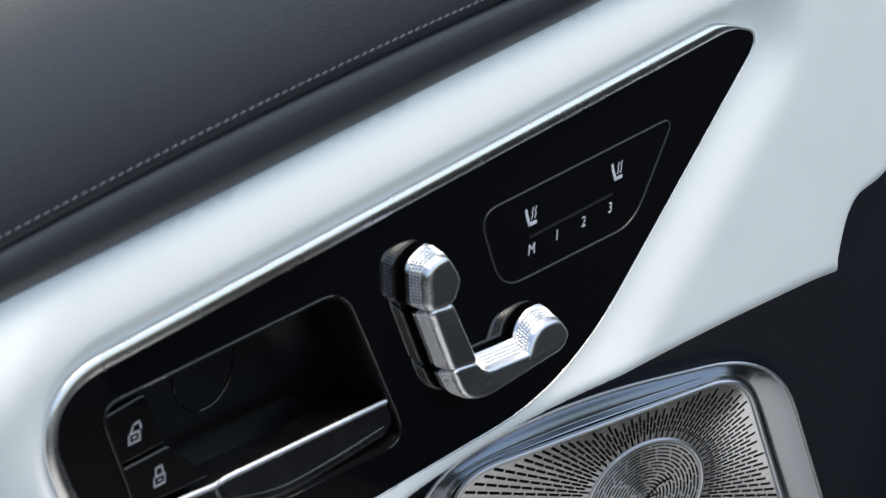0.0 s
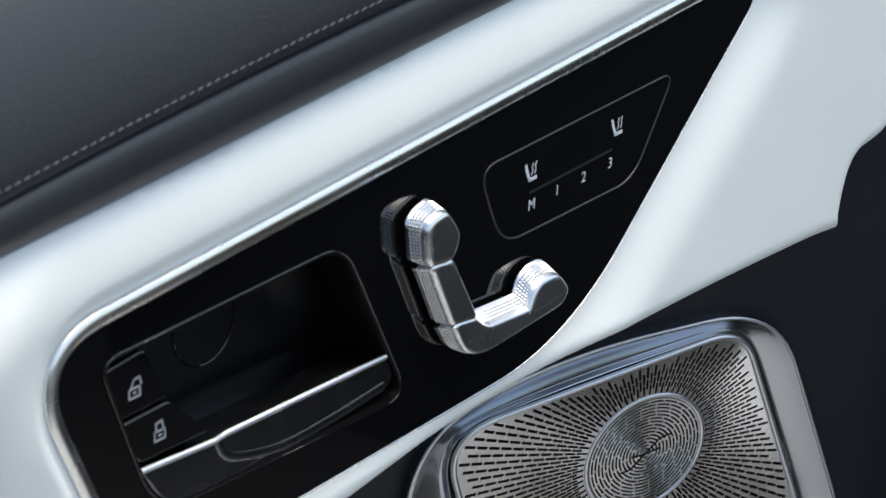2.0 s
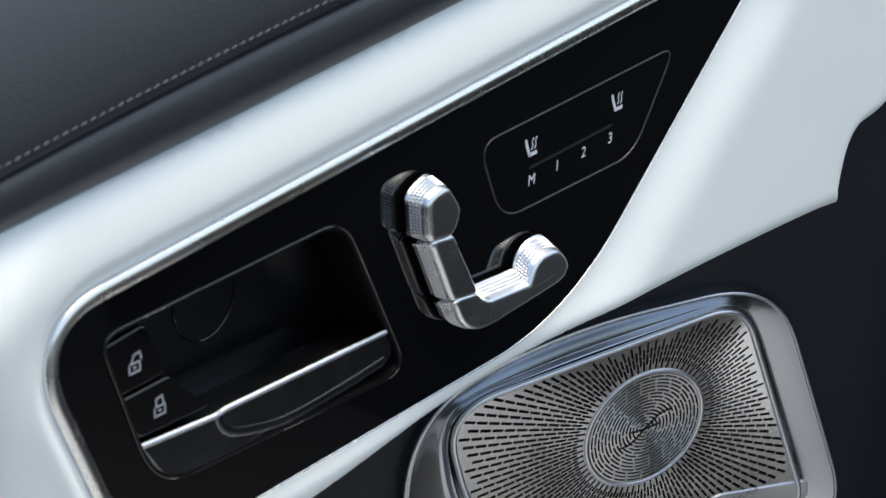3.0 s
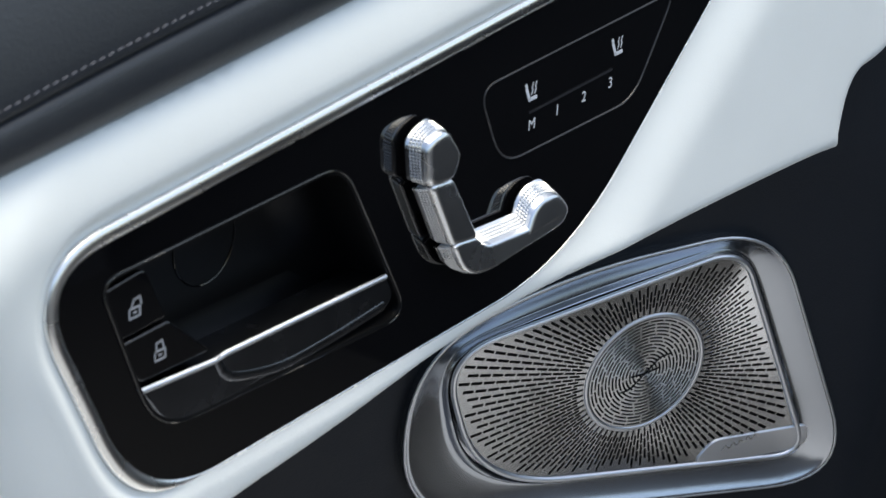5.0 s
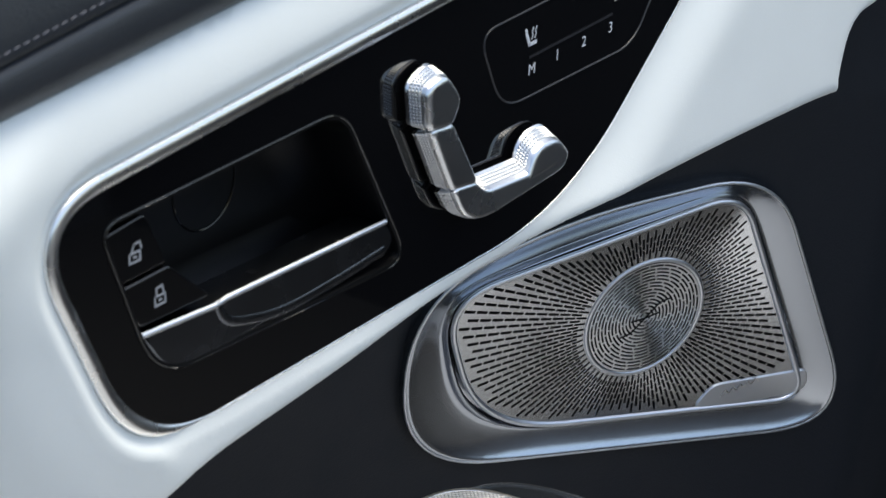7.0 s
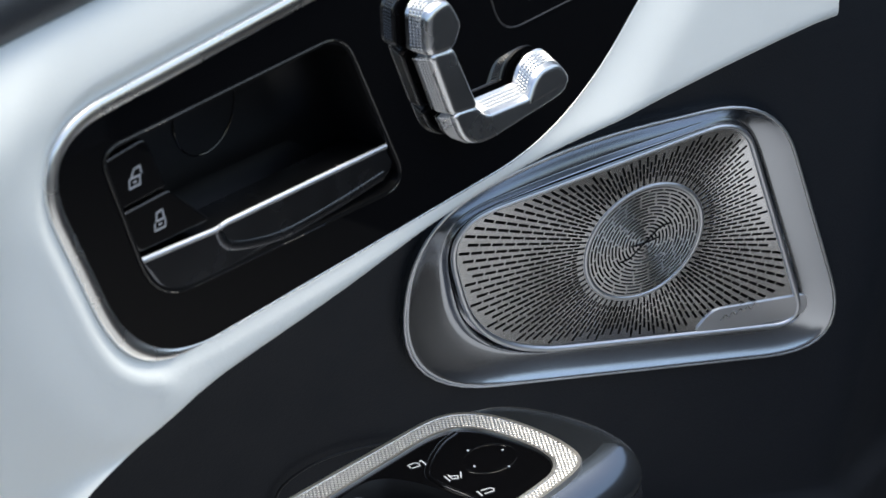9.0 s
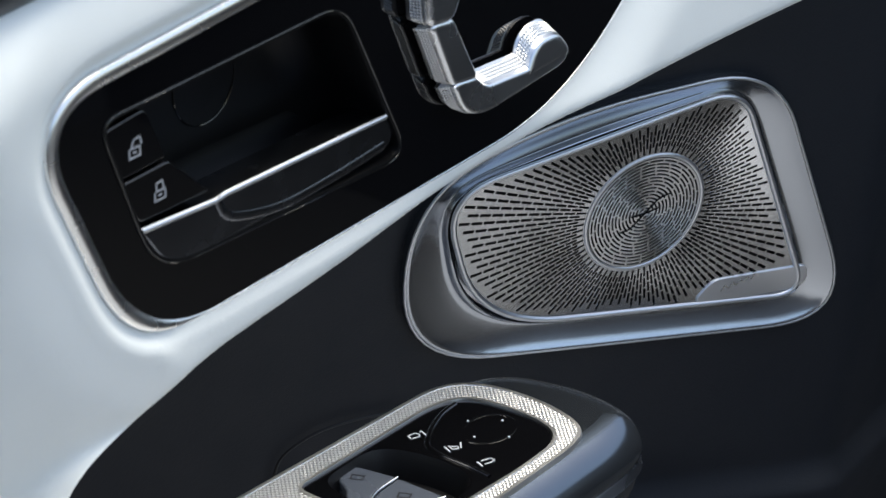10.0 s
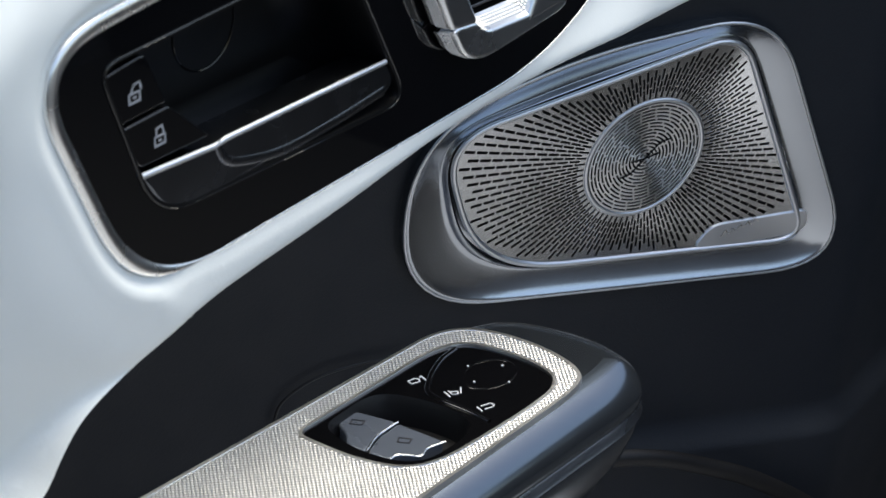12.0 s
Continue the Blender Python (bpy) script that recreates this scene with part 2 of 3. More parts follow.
def cushion(near, far, x, y):
    """Height of the padded leather by its distance to the chrome and to its outer edge."""
    groove = np.array([rim_width((a, b)) for a, b in zip(x, y)]) / 0.006
    groove = np.clip(groove, 0, 1) * np.clip((0.03 - near) / 0.02, 0, 1)
    lip = 0.0004
    swell = np.clip((near - 0.0010 * groove) / (0.030 - 0.0222 * groove), 0, 1)
    top = (0.0087 - 0.0042 * groove) * swell * swell * (3 - 2 * swell)
    line = top_a[1] + (top_b[1] - top_a[1]) * (x - top_a[0]) / (top_b[0] - top_a[0]) + 0.010
    back = np.clip((y - line) / 0.032, 0, 1.4)
    top = top - 0.012 * back * back * (1.5 - 0.5 * np.minimum(back, 1))
    low = np.clip((0.06 - y) / 0.06, 0, 1) * np.clip((0.02 - x) / 0.12, 0, 1)
    top = top - 0.42 * np.maximum(near - 0.006, 0) * low * low * (3 - 2 * low)
    roll = np.clip(far / 0.009, 0, 1)
    return (lip + top + 0.004) * np.sqrt(np.clip(1 - (1 - roll) ** 2.2, 0, 1)) - 0.004


seeds = list(chrome_loop) + list(leather_loop)
extra = []
for d in (0.0008, 0.0018, 0.003, 0.0045, 0.0065, 0.009, 0.0125, 0.017, 0.022):
    extra += inset(chrome_loop, -d)
    extra += inset(leather_loop, d * 0.8)
extra += [Vector((-0.57 + 0.0075 * i + 0.00375 * (j % 2), -0.19 + 0.0066 * j)) for i in range(128) for j in range(50)]
free = len(extra) - 128 * 50
ok = inside(extra, leather_loop) & ~inside(extra, chrome_loop) & (gap(extra, leather_loop) > 0.0004) & (gap(extra, chrome_loop) > 0.0004)
ok[free:] &= gap(extra[free:], chrome_loop) > 0.025
seeds += [p for p, k in zip(extra, ok) if k]
n1, n2 = len(chrome_loop), len(leather_loop)
bound = [(i, (i + 1) % n1) for i in range(n1)] + [(n1 + i, n1 + (i + 1) % n2) for i in range(n2)]
flat, _, tris, *_ = delaunay_2d_cdt([Vector(p) for p in seeds], bound, [], 0, 1e-5)
middle = [(flat[a] + flat[b] + flat[c]) / 3 for a, b, c in tris]
keep = inside(middle, leather_loop) & ~inside(middle, chrome_loop)
xy = np.array([tuple(p) for p in flat])
tall = cushion(gap(flat, chrome_loop), gap(flat, leather_loop), xy[:, 0], xy[:, 1])
bm = bmesh.new()
vs = [bm.verts.new((p.x, p.y, h)) for p, h in zip(flat, tall)]
for (a, b, c), k in zip(tris, keep):
    if k:
        bm.faces.new((vs[a], vs[b], vs[c]))
rim = [e for e in bm.edges if len(e.link_faces) == 1]
made = bmesh.ops.extrude_edge_only(bm, edges=rim)["geom"]
for v in made:
    if isinstance(v, bmesh.types.BMVert):
        v.co.z = -0.02
bmesh.ops.delete(bm, geom=[v for v in bm.verts if not v.link_faces], context="VERTS")
part("leather_cover", bm, WHITE, white_panel, smooth=60)

# ---- gloss black control panel with its chrome surround ----
control_panel = thing("control_panel", DOOR, "piano black control panel with satin chrome surround on a white door", "control panel")
mem_loop = rounded([(0.0027, 0.0452, 0.012), (0.1423, 0.048, 0.01), (0.1121, 0.0077, 0.012), (0.0179, 0.0079, 0.014)])
part("fascia", sheet(inset(black_loop, -0.0003), [recess_loop], 0.0), GLOSS, control_panel, smooth=0)
bm = bmesh.new()
arcs = [(0.0, -0.003), (0.0, 0.0), (0.03, 0.08), (0.1, 0.16), (0.22, 0.25), (0.38, 0.32), (0.55, 0.345), (0.72, 0.33), (0.86, 0.27), (0.96, 0.17), (1.0, -0.02)]
rings(bm, [[(*p.lerp(q, s), max(h, 0) * rim_width(p) + min(h, 0)) for p, q in zip(black_loop, chrome_loop)] for s, h in arcs], cap=False)
part("chrome_surround", bm, CHROME, control_panel, "satin chrome strip", 60)
memory_pad = part("memory_pad", sweep(mem_loop, [(0.0004 * c, 0.0004 * s) for c, s in arc(1, 180, 0, 4)]), DIM, control_panel, "thin grey outline of the memory keys")

seat_a, seat_b, bar_a, bar_b, key_m, key_1, key_2, key_3 = [(0.0381, 0.0338), (0.0994, 0.0354), (0.037, 0.025), (0.0951, 0.0262), (0.0383, 0.0192), (0.0561, 0.0198), (0.0751, 0.0199), (0.0944, 0.0203)]
part("divider_ridge", strokes([[bar_a, bar_b]], 0.0011, 0.0004), DIM, memory_pad)
for (x, y), sign in ((key_m, "M"), (key_1, "1"), (key_2, "2"), (key_3, "3")):
    writing(sign, 0.0066, x, y, 0.0002, memory_pad, shear=0.1)
for x, y in (seat_a, seat_b):
    icon = strokes([[(x - .0032, y + .0016), (x - .0014, y - .0030)], [(x - .0010, y - .0032), (x + .0030, y - .0032)]], 0.0016, 0.0002)
    strokes([[(x - .0036, y + .0034), (x - .0034, y + .0030)]], 0.0014, 0.0002, icon)
    for k in (0.0008, 0.0030):
        strokes([[(x + k - .0006, y - .0012), (x + k + .0002, y + .0004), (x + k - .0002, y + .0018), (x + k + .0006, y + .0034)]], 0.0006, 0.0002, icon)
    part("seat_symbol", icon, PRINT, memory_pad, "white printed heated seat symbol", 0)

# ---- door handle in its recess ----
door_handle = thing("release_lever", DOOR, "dark satin metal release lever in a black recess", "release lever")
bm = bmesh.new()
rings(bm, [[(p.x, p.y, h) for p in inset(recess_loop, d)] for d, h in ((0.0, 0.0003), (0.0010, 0.0004), (0.0020, 0.0002), (0.003, -0.004), (0.0045, -0.018), (0.008, -0.026), (0.016, -0.031), (0.022, -0.032))])
part("recess_bowl", bm, BOWL, door_handle)
part("recess_rim", sweep(recess_loop, [(0.0004 * c + 0.0006, 0.0004 * s + 0.0002) for c, s in arc(1, 180, 0, 4)]), GLOSS, door_handle)
lever_loop = rounded([(-0.1999, -0.0087, 0.002), (-0.1594, -0.0121, 0.003), (-0.1526, -0.0112, 0.004), (-0.0574, -0.0143, 0.003), (-0.0521, -0.023, 0.006), (-0.0561, -0.0289, 0.01), (-0.1717, -0.031, 0.02), (-0.1887, -0.0272, 0.012)])
part("lever", prism(lever_loop, -0.016, 0.0, 0.0015), LEVER, door_handle)
edge_line = [(-0.1993, -0.0092), (-0.1588, -0.0123), (-0.1527, -0.0116), (-0.0574, -0.0146)]
part("lever_edge", sweep([(*p, -0.0006) for p in edge_line], [(0.0012 * c, 0.0012 * s) for c, s in arc(1, 180, 0, 5)], closed=False), SATIN, door_handle, "polished lever edge")
ridge_line = blend([(-0.1581, -0.0111), (-0.1549, -0.0184), (-0.1461, -0.0234), (-0.1216, -0.0284), (-0.0911, -0.0283), (-0.0591, -0.0263)], 30)
part("lever_ridge", sweep([(p.x, p.y, -0.0004) for p in ridge_line], [(0.0024 * c, 0.0007 * s) for c, s in arc(1, 180, 0, 6)], closed=False), LEVER, door_handle, "soft crease along the finger scoop")
lock_buttons = []
for corners in ([(-0.216, 0.0356, 0.004), (-0.1937, 0.0375, 0.004), (-0.1834, 0.0146, 0.002), (-0.2111, 0.014, 0.002)], [(-0.2103, 0.0121, 0.002), (-0.1823, 0.0126, 0.002), (-0.1601, -0.0076, 0.003), (-0.1992, -0.0063, 0.003)]):
    lock_buttons.append(part("lock_button", prism(rounded(corners), -0.02, -0.0012, 0.0008), GLOSS, door_handle, "gloss black lock button"))
for (x, y), shift, button in zip([(-0.2001, 0.0245), (-0.1877, 0.0031)], (0.0016, 0.0), lock_buttons):
    icon = strokes([[(x - .0030, y - .0038), (x + .0026, y - .0038), (x + .0026, y - .0002), (x - .0030, y - .0002), (x - .0030, y - .0038)],
                    [(x - .0020, y), (x - .0020 + shift, y + .0030), (x + .0012 + shift, y + .0034), (x + .0018 + shift, y + .0006)], [(x - .0006, y - .0020), (x + .0004, y - .0020)]], 0.0008, -0.001)
    part("lock_symbol", icon, FAINT, button, "grey printed padlock symbol", 0)
(cx, cy), = [(-0.1278, 0.0167)]
part("key_cover", sweep([Vector((cx + p, cy + r)) for p, r in arc(0.0175, 0, 354, 59)], [(0.0004 * c, 0.0004 * s - 0.0318) for c, s in arc(1, 180, 0, 4)]), GLOSS, door_handle, "round key cover outline")

# ---- seat adjustment switch in the shape of a seat ----
seat_switch = thing("seat_switch", DOOR, "silver seat adjustment switch with knurled sides on a black panel", "switch")


def knurling(back, front, h0, h1, pitch, parent):
    """Rows of small pyramids round the sides of a key."""
    count = len(back)
    run = [0.0]
    for i, p in enumerate(back):
        run.append(run[-1] + (back[(i + 1) % count] - p).length)
    n = round(run[-1] / pitch)
    marks = np.interp([run[-1] * i / n for i in range(n)], run, range(count + 1))
    b, f = [[loop[int(m) % count].lerp(loop[(int(m) + 1) % count], m % 1) for m in marks] for loop in (back, front)]
    rows = max(3, round(math.hypot(h1 - h0, 0.0025) / pitch))
    b2, f2 = inset(b, -0.0005), inset(f, -0.0005)
    bm = bmesh.new()

    def at(one, two, i, s):
        p = one[i % n].lerp(two[i % n], s)
        return bm.verts.new((p.x, p.y, h0 + (h1 - h0) * s))

    for i in range(n):
        for k in range(rows):
            base = [at(b, f, i, k / rows), at(b, f, i + 1, k / rows), at(b, f, i + 1, (k + 1) / rows), at(b, f, i, (k + 1) / rows)]
            mid = sum((v.co for v in base), Vector()) / 4
            for v in base:
                v.co = mid + (v.co - mid) * 0.84
            p = (b2[i].lerp(f2[i], (k + 0.5) / rows) + b2[(i + 1) % n].lerp(f2[(i + 1) % n], (k + 0.5) / rows)) / 2
            tip = bm.verts.new((p.x, p.y, h0 + (h1 - h0) * (k + 0.5) / rows + 0.0001))
            for m in range(4):
                bm.faces.new((base[m], base[(m + 1) % 4], tip))
    tagged(part("knurling", bm, KNURL, parent, "bright knurled side", 0), kind="stuff")


def switch_piece(name, corners, face, bevel, lift=()):
    """A key with a smaller flat face, broad satin bevels and a knurled field on its sloped sides; lift raises corners of its foot."""
    rise, foot, slope = dict(lift), 0.0020, 0.0034
    front = along_loop(rounded(corners, 6), 72)
    lifted = along_loop(rounded([(x, y + rise.get(i, 0.0), c) for i, (x, y, c) in enumerate(corners)], 6), 72)
    out = [(q - p) / 0.001 for p, q in zip(lifted, inset(lifted, -0.001))]
    back = [p + Vector((-slope, -0.0008)) * min(1.0, max(0.0, -n.x)) ** 2 for p, n in zip(lifted, out)]
    bm = bmesh.new()
    levels = [[(p.x, p.y, foot) for p in inset(back, 0.0012)], [(p.x, p.y, foot + 0.0003) for p in inset(back, 0.0003)], [(p.x, p.y, foot + 0.0010) for p in back]]
    for i in range(6):
        a = math.pi / 2 * i / 5
        levels.append([(p.x, p.y, face - 0.6 * bevel * (1 - math.sin(a))) for p in inset(front, bevel * (0.5 - math.cos(a) * 0.9))])
    levels.append([(p.x, p.y, face) for p in inset(front, bevel * 0.62)])
    rings(bm, levels, side=(0, 1))
    vs = [bm.verts.new((p.x, p.y, foot)) for p in inset(back, 0.0012)]
    bm.faces.new(vs[::-1])
    bmesh.ops.remove_doubles(bm, verts=bm.verts, dist=1e-6)
    key = part(name, bm, (SWITCH, FOOTSHADE), seat_switch)
    top = inset(front, -0.4 * bevel)
    low, high = [[p.lerp(q, s) for p, q in zip(back, top)] for s in (0.16, 0.84)]
    rim = face - 0.6 * bevel
    knurling(inset(low, -0.0001), inset(high, -0.0001), foot + 0.001 + 0.16 * (rim - foot - 0.001), foot + 0.001 + 0.84 * (rim - foot - 0.001), 0.00145, key)


def lowered(corners, drop):
    """The same face seen along the line of sight, set closer to the panel."""
    return [(x + 1.308 * drop, y - 0.664 * drop, c) for x, y, c in corners]


switch_piece("headrest_key", lowered([(-0.0489, 0.0415, 0.005), (-0.0371, 0.0431, 0.004), (-0.0284, 0.0313, 0.004), (-0.0335, 0.0228, 0.003), (-0.0475, 0.0246, 0.003)], 0.0024), 0.0126, 0.0034, ((0, 0.0042), (1, 0.0052)))
switch_piece("backrest_key", lowered([(-0.0445, 0.0222, 0.002), (-0.0315, 0.0205, 0.002), (-0.0158, -0.0085, 0.002), (-0.0311, -0.0066, 0.002)], 0.0020), 0.0115, 0.0026)
switch_piece("base_key", lowered([(-0.0303, -0.0076, 0.002), (-0.0162, -0.0096, 0.002), (-0.0098, -0.0158, 0.004), (0.019, -0.0181, 0.002), (0.0463, -0.0169, 0.002), (0.0452, -0.0226, 0.007), (-0.0097, -0.026, 0.007), (-0.0232, -0.0217, 0.009)], 0.0020), 0.0115, 0.0020, ((1, 0.001), (2, 0.0055), (3, 0.0058), (4, 0.002)))
switch_piece("cushion_key", lowered([(0.0188, -0.0199, 0.001), (0.0252, -0.0086, 0.005), (0.0394, -0.0089, 0.006), (0.046, -0.0167, 0.002), (0.046, -0.0192, 0.001)], 0.0022), 0.0118, 0.0028, ((0, 0.001), (1, 0.0058), (2, 0.0064), (3, 0.003)))

# ---- dark upper door pad with stitched seam ----
upper_pad = thing("door_sill_pad", DOOR, "dark grey leather upper door pad with stitched seam", "door panel")
seam_a, seam_m, seam_b = [(-0.2628, 0.1155), (-0.1382, 0.1247), (0.0139, 0.1312)]


def seam_height(x):
    """The seam's gentle curve along the door."""
    out = 0.0
    for p, q, r in ((seam_a, seam_m, seam_b), (seam_m, seam_b, seam_a), (seam_b, seam_a, seam_m)):
        out += p[1] * (x - q[0]) * (x - r[0]) / ((p[0] - q[0]) * (p[0] - r[0]))
    return out


def pad_row(x):
    base = white_top[0][1] + (white_top[3][1] - white_top[0][1]) * (x - white_top[0][0]) / (white_top[3][0] - white_top[0][0])
    seam = seam_height(x)
    roll = [(base - 0.006, -0.004), (base - 0.001, 0.006), (base + 0.003, 0.0105), (base * 0.6 + seam * 0.4, 0.0135), (base * 0.2 + seam * 0.8, 0.0135), (seam - 0.002, 0.0125), (seam - 0.0006, 0.0108), (seam, 0.009)]
    pad = [(seam, 0.009), (seam + 0.0004, 0.0115), (seam + 0.0012, 0.0128), (seam + 0.0040, 0.0132), (seam + 0.012, 0.0128), (seam + 0.03, 0.009), (seam + 0.05, 0.001), (seam + 0.068, -0.012), (seam + 0.082, -0.030), (seam + 0.090, -0.055), (seam + 0.092, -0.09), (seam + 0.088, -0.14)]
    return [[(x, y, h - 0.010) for y, h in rows] for rows in (roll, pad)]


xs = [-0.6 + 0.02 * i for i in range(50)]
for name, k in (("lower_roll", 0), ("upper_cushion", 1)):
    bm = bmesh.new()
    rings(bm, [pad_row(x)[k] for x in xs], closed=False, cap=False)
    part(name, bm, DARK, upper_pad, smooth=60)
stitch = None
for i in range(118):
    x = -0.40 + 0.0046 * i
    y = seam_height(x) + 0.0052
    if stitch is None:
        bm = bmesh.new()
        rings(bm, [[(s, 0.00045 * w * math.cos(a), 0.0005 * w * math.sin(a)) for a in (0, 1.05, 2.1, 3.14, 4.19, 5.24)] for s, w in ((-0.0016, 0.3), (-0.0012, 1), (0.0012, 1), (0.0016, 0.3))])
        stitch = part("stitch", bm, THREAD, upper_pad)
        one = stitch
    else:
        one = new("stitch", stitch.data)
        one.parent = upper_pad
    one.matrix_basis = pose(x, y, 0.0033, 0, 0, 14)

# ---- lower black leather, bent towards the driver at the speaker ----
lower_panel = thing("lower_door_panel", SPEAKER, "black leather lower door panel", "door panel")
path, x, z = [], 0.0, 0.0


def heading(a):
    left = min(1.0, max(0.0, (-0.13 - a) / 0.30))
    right = min(1.0, max(0.0, (a - 0.125) / 0.04))
    return -24 * left * left * (3 - 2 * left) - 32 * right * right * (3 - 2 * right)


for way, stop in ((-1, 0.55), (1, 0.30)):
    x = z = s = 0.0
    line = []
    while s < stop:
        a = radians(heading(way * s))
        x, z, s = x + way * 0.006 * math.cos(a), z + way * 0.006 * math.sin(a), s + 0.006
        line.append((x, z))
    path = line[::-1] + [(0.0, 0.0)] if way < 0 else path + line
frame_loop = rounded([(-0.1351, 0.0429, 0.05), (-0.0558, 0.0713, 0.05), (0.065, 0.0724, 0.042), (0.1398, -0.1015, 0.056), (-0.1317, -0.0554, 0.055)], 10)
mouth = inset(frame_loop, 0.006)
heights = [0.30, *[0.10 - 0.004 * i for i in range(56)], -0.160, -0.166, -0.171, -0.174, -0.176, -0.179, -0.24, -0.32]
pushes = [-0.036] + [0.0] * 57 + [0.001, 0.006, 0.008, 0.010, 0.011, 0.012, 0.014]
bm = bmesh.new()
levels = []
for y, d in zip(heights, pushes):
    hole = inside([(x, y) for x, z in path], mouth)
    levels.append([(x, y - (0.18 * x + 0.012 if y < -0.15 else 0), z - 0.003 + d - (0.03 if h else 0)) for (x, z), h in zip(path, hole)])
rings(bm, levels, closed=False, cap=False)
part("leather_cover", bm, LOWER, lower_panel, smooth=60)

pocket_line = blend([(-0.12, -0.165), *[(-0.0114, -0.1698), (0.0583, -0.1991), (0.1067, -0.232)], (0.15, -0.27)], 40)
part("pocket_lip", sweep([(p.x, p.y, 0.024) for p in pocket_line], [(0.005 * c, 0.005 * s) for c, s in arc(1, 180, 0, 8)], closed=False), SOFTBLACK, lower_panel, "rounded pocket lip")
pull_line = blend([(-0.1964, -0.1078), (-0.1918, -0.0938), (-0.1742, -0.0845), (-0.1498, -0.0828), (-0.1278, -0.0859)], 40)
part("pull_cup_edge", sweep([(p.x, p.y, 0.001) for p in pull_line], [(0.0008 * c, 0.0008 * s) for c, s in arc(1, 180, 0, 5)], closed=False), SOFTBLACK, lower_panel, "thin edge of the pull cup")

# ---- speaker ----
speaker = thing("loudspeaker", SPEAKER, "spun metal loudspeaker grille in a smoked metal bezel", "loudspeaker")
grille_loop = rounded([(-0.1154, 0.0376, 0.03), (0.0482, 0.062, 0.022), (0.1078, -0.0782, 0.022), (-0.0884, -0.0455, 0.05)], 10)


def evenly(loop, n=320):
    """The loop's point in each of n directions from the middle."""
    out = []
    for i in range(n):
        d = Vector((math.cos(2 * math.pi * i / n), math.sin(2 * math.pi * i / n)))
        best = 0.05
        for p, q in zip(loop, loop[1:] + loop[:1]):
            e = q - p
            den = d.x * e.y - d.y * e.x
            if abs(den) > 1e-12:
                t = (p.x * e.y - p.y * e.x) / den
                u = (p.x * d.y - p.y * d.x) / den
                if t > 0 and -1e-6 <= u <= 1 + 1e-6:
                    best = t
        out.append(d * best)
    return out


fr, gr = evenly(frame_loop), evenly(grille_loop)
bm = bmesh.new()
rings(bm, [[(*p.lerp(q, s), h) for p, q in zip(fr, gr)] for s, h in ((-0.01, -0.005), (-0.006, 0.0008), (0.0, 0.0022), (0.03, 0.0029), (0.07, 0.0028), (0.11, 0.0020), (0.30, 0.0002), (0.5, -0.0018), (0.70, -0.0030), (0.78, -0.0034), (0.80, -0.0032), (0.82, -0.0008), (0.86, -0.0002), (0.90, -0.0010), (0.91, -0.005), (0.99, -0.005), (1.0, -0.012))], cap=False)
part("bezel", bm, BEZEL, speaker, smooth=60)
part("bezel_edge", sweep(frame_loop, [(0.0009 * c, 0.0009 * s + 0.0022) for c, s in arc(1, 180, 0, 6)]), SATIN, speaker, "bright outer edge")
# black sheet behind the slots so that they read dark
part("backing", sheet(gr, [], -0.0115), VOID, speaker, "black sheet behind the grille", 0)


def reach(a):
    """Distance to the grille's edge in direction a."""
    i = a / (2 * math.pi) * len(gr)
    j = int(i) % len(gr)
    return gr[j].length * (1 - i % 1) + gr[(j + 1) % len(gr)].length * (i % 1)


(bx0, by0), (bx1, by1) = [(0.0375, -0.0654), (0.1038, -0.062)]
DISC, DEEP = 0.0335, 0.0050
bm = bmesh.new()
RAYS, SLOT, BRIDGE = 136, 0.0060, 0.0010


def half_width(r):
    """Half the width of a slot, which grows outwards."""
    return 0.00056 + 0.0042 * max(0.0, r - DISC)


def dish(x, y, h=0.0):
    """A point of the grille, which rises like a shallow bowl from its flat middle to its rim."""
    a, r = math.atan2(y, x) % (2 * math.pi), math.hypot(x, y)
    z = DEEP * max(0.0, (r - DISC) / (reach(a) - DISC)) ** 1.6 - DEEP + 0.0012
    return (x - 0.715 * z, y + 0.835 * z, z + h)


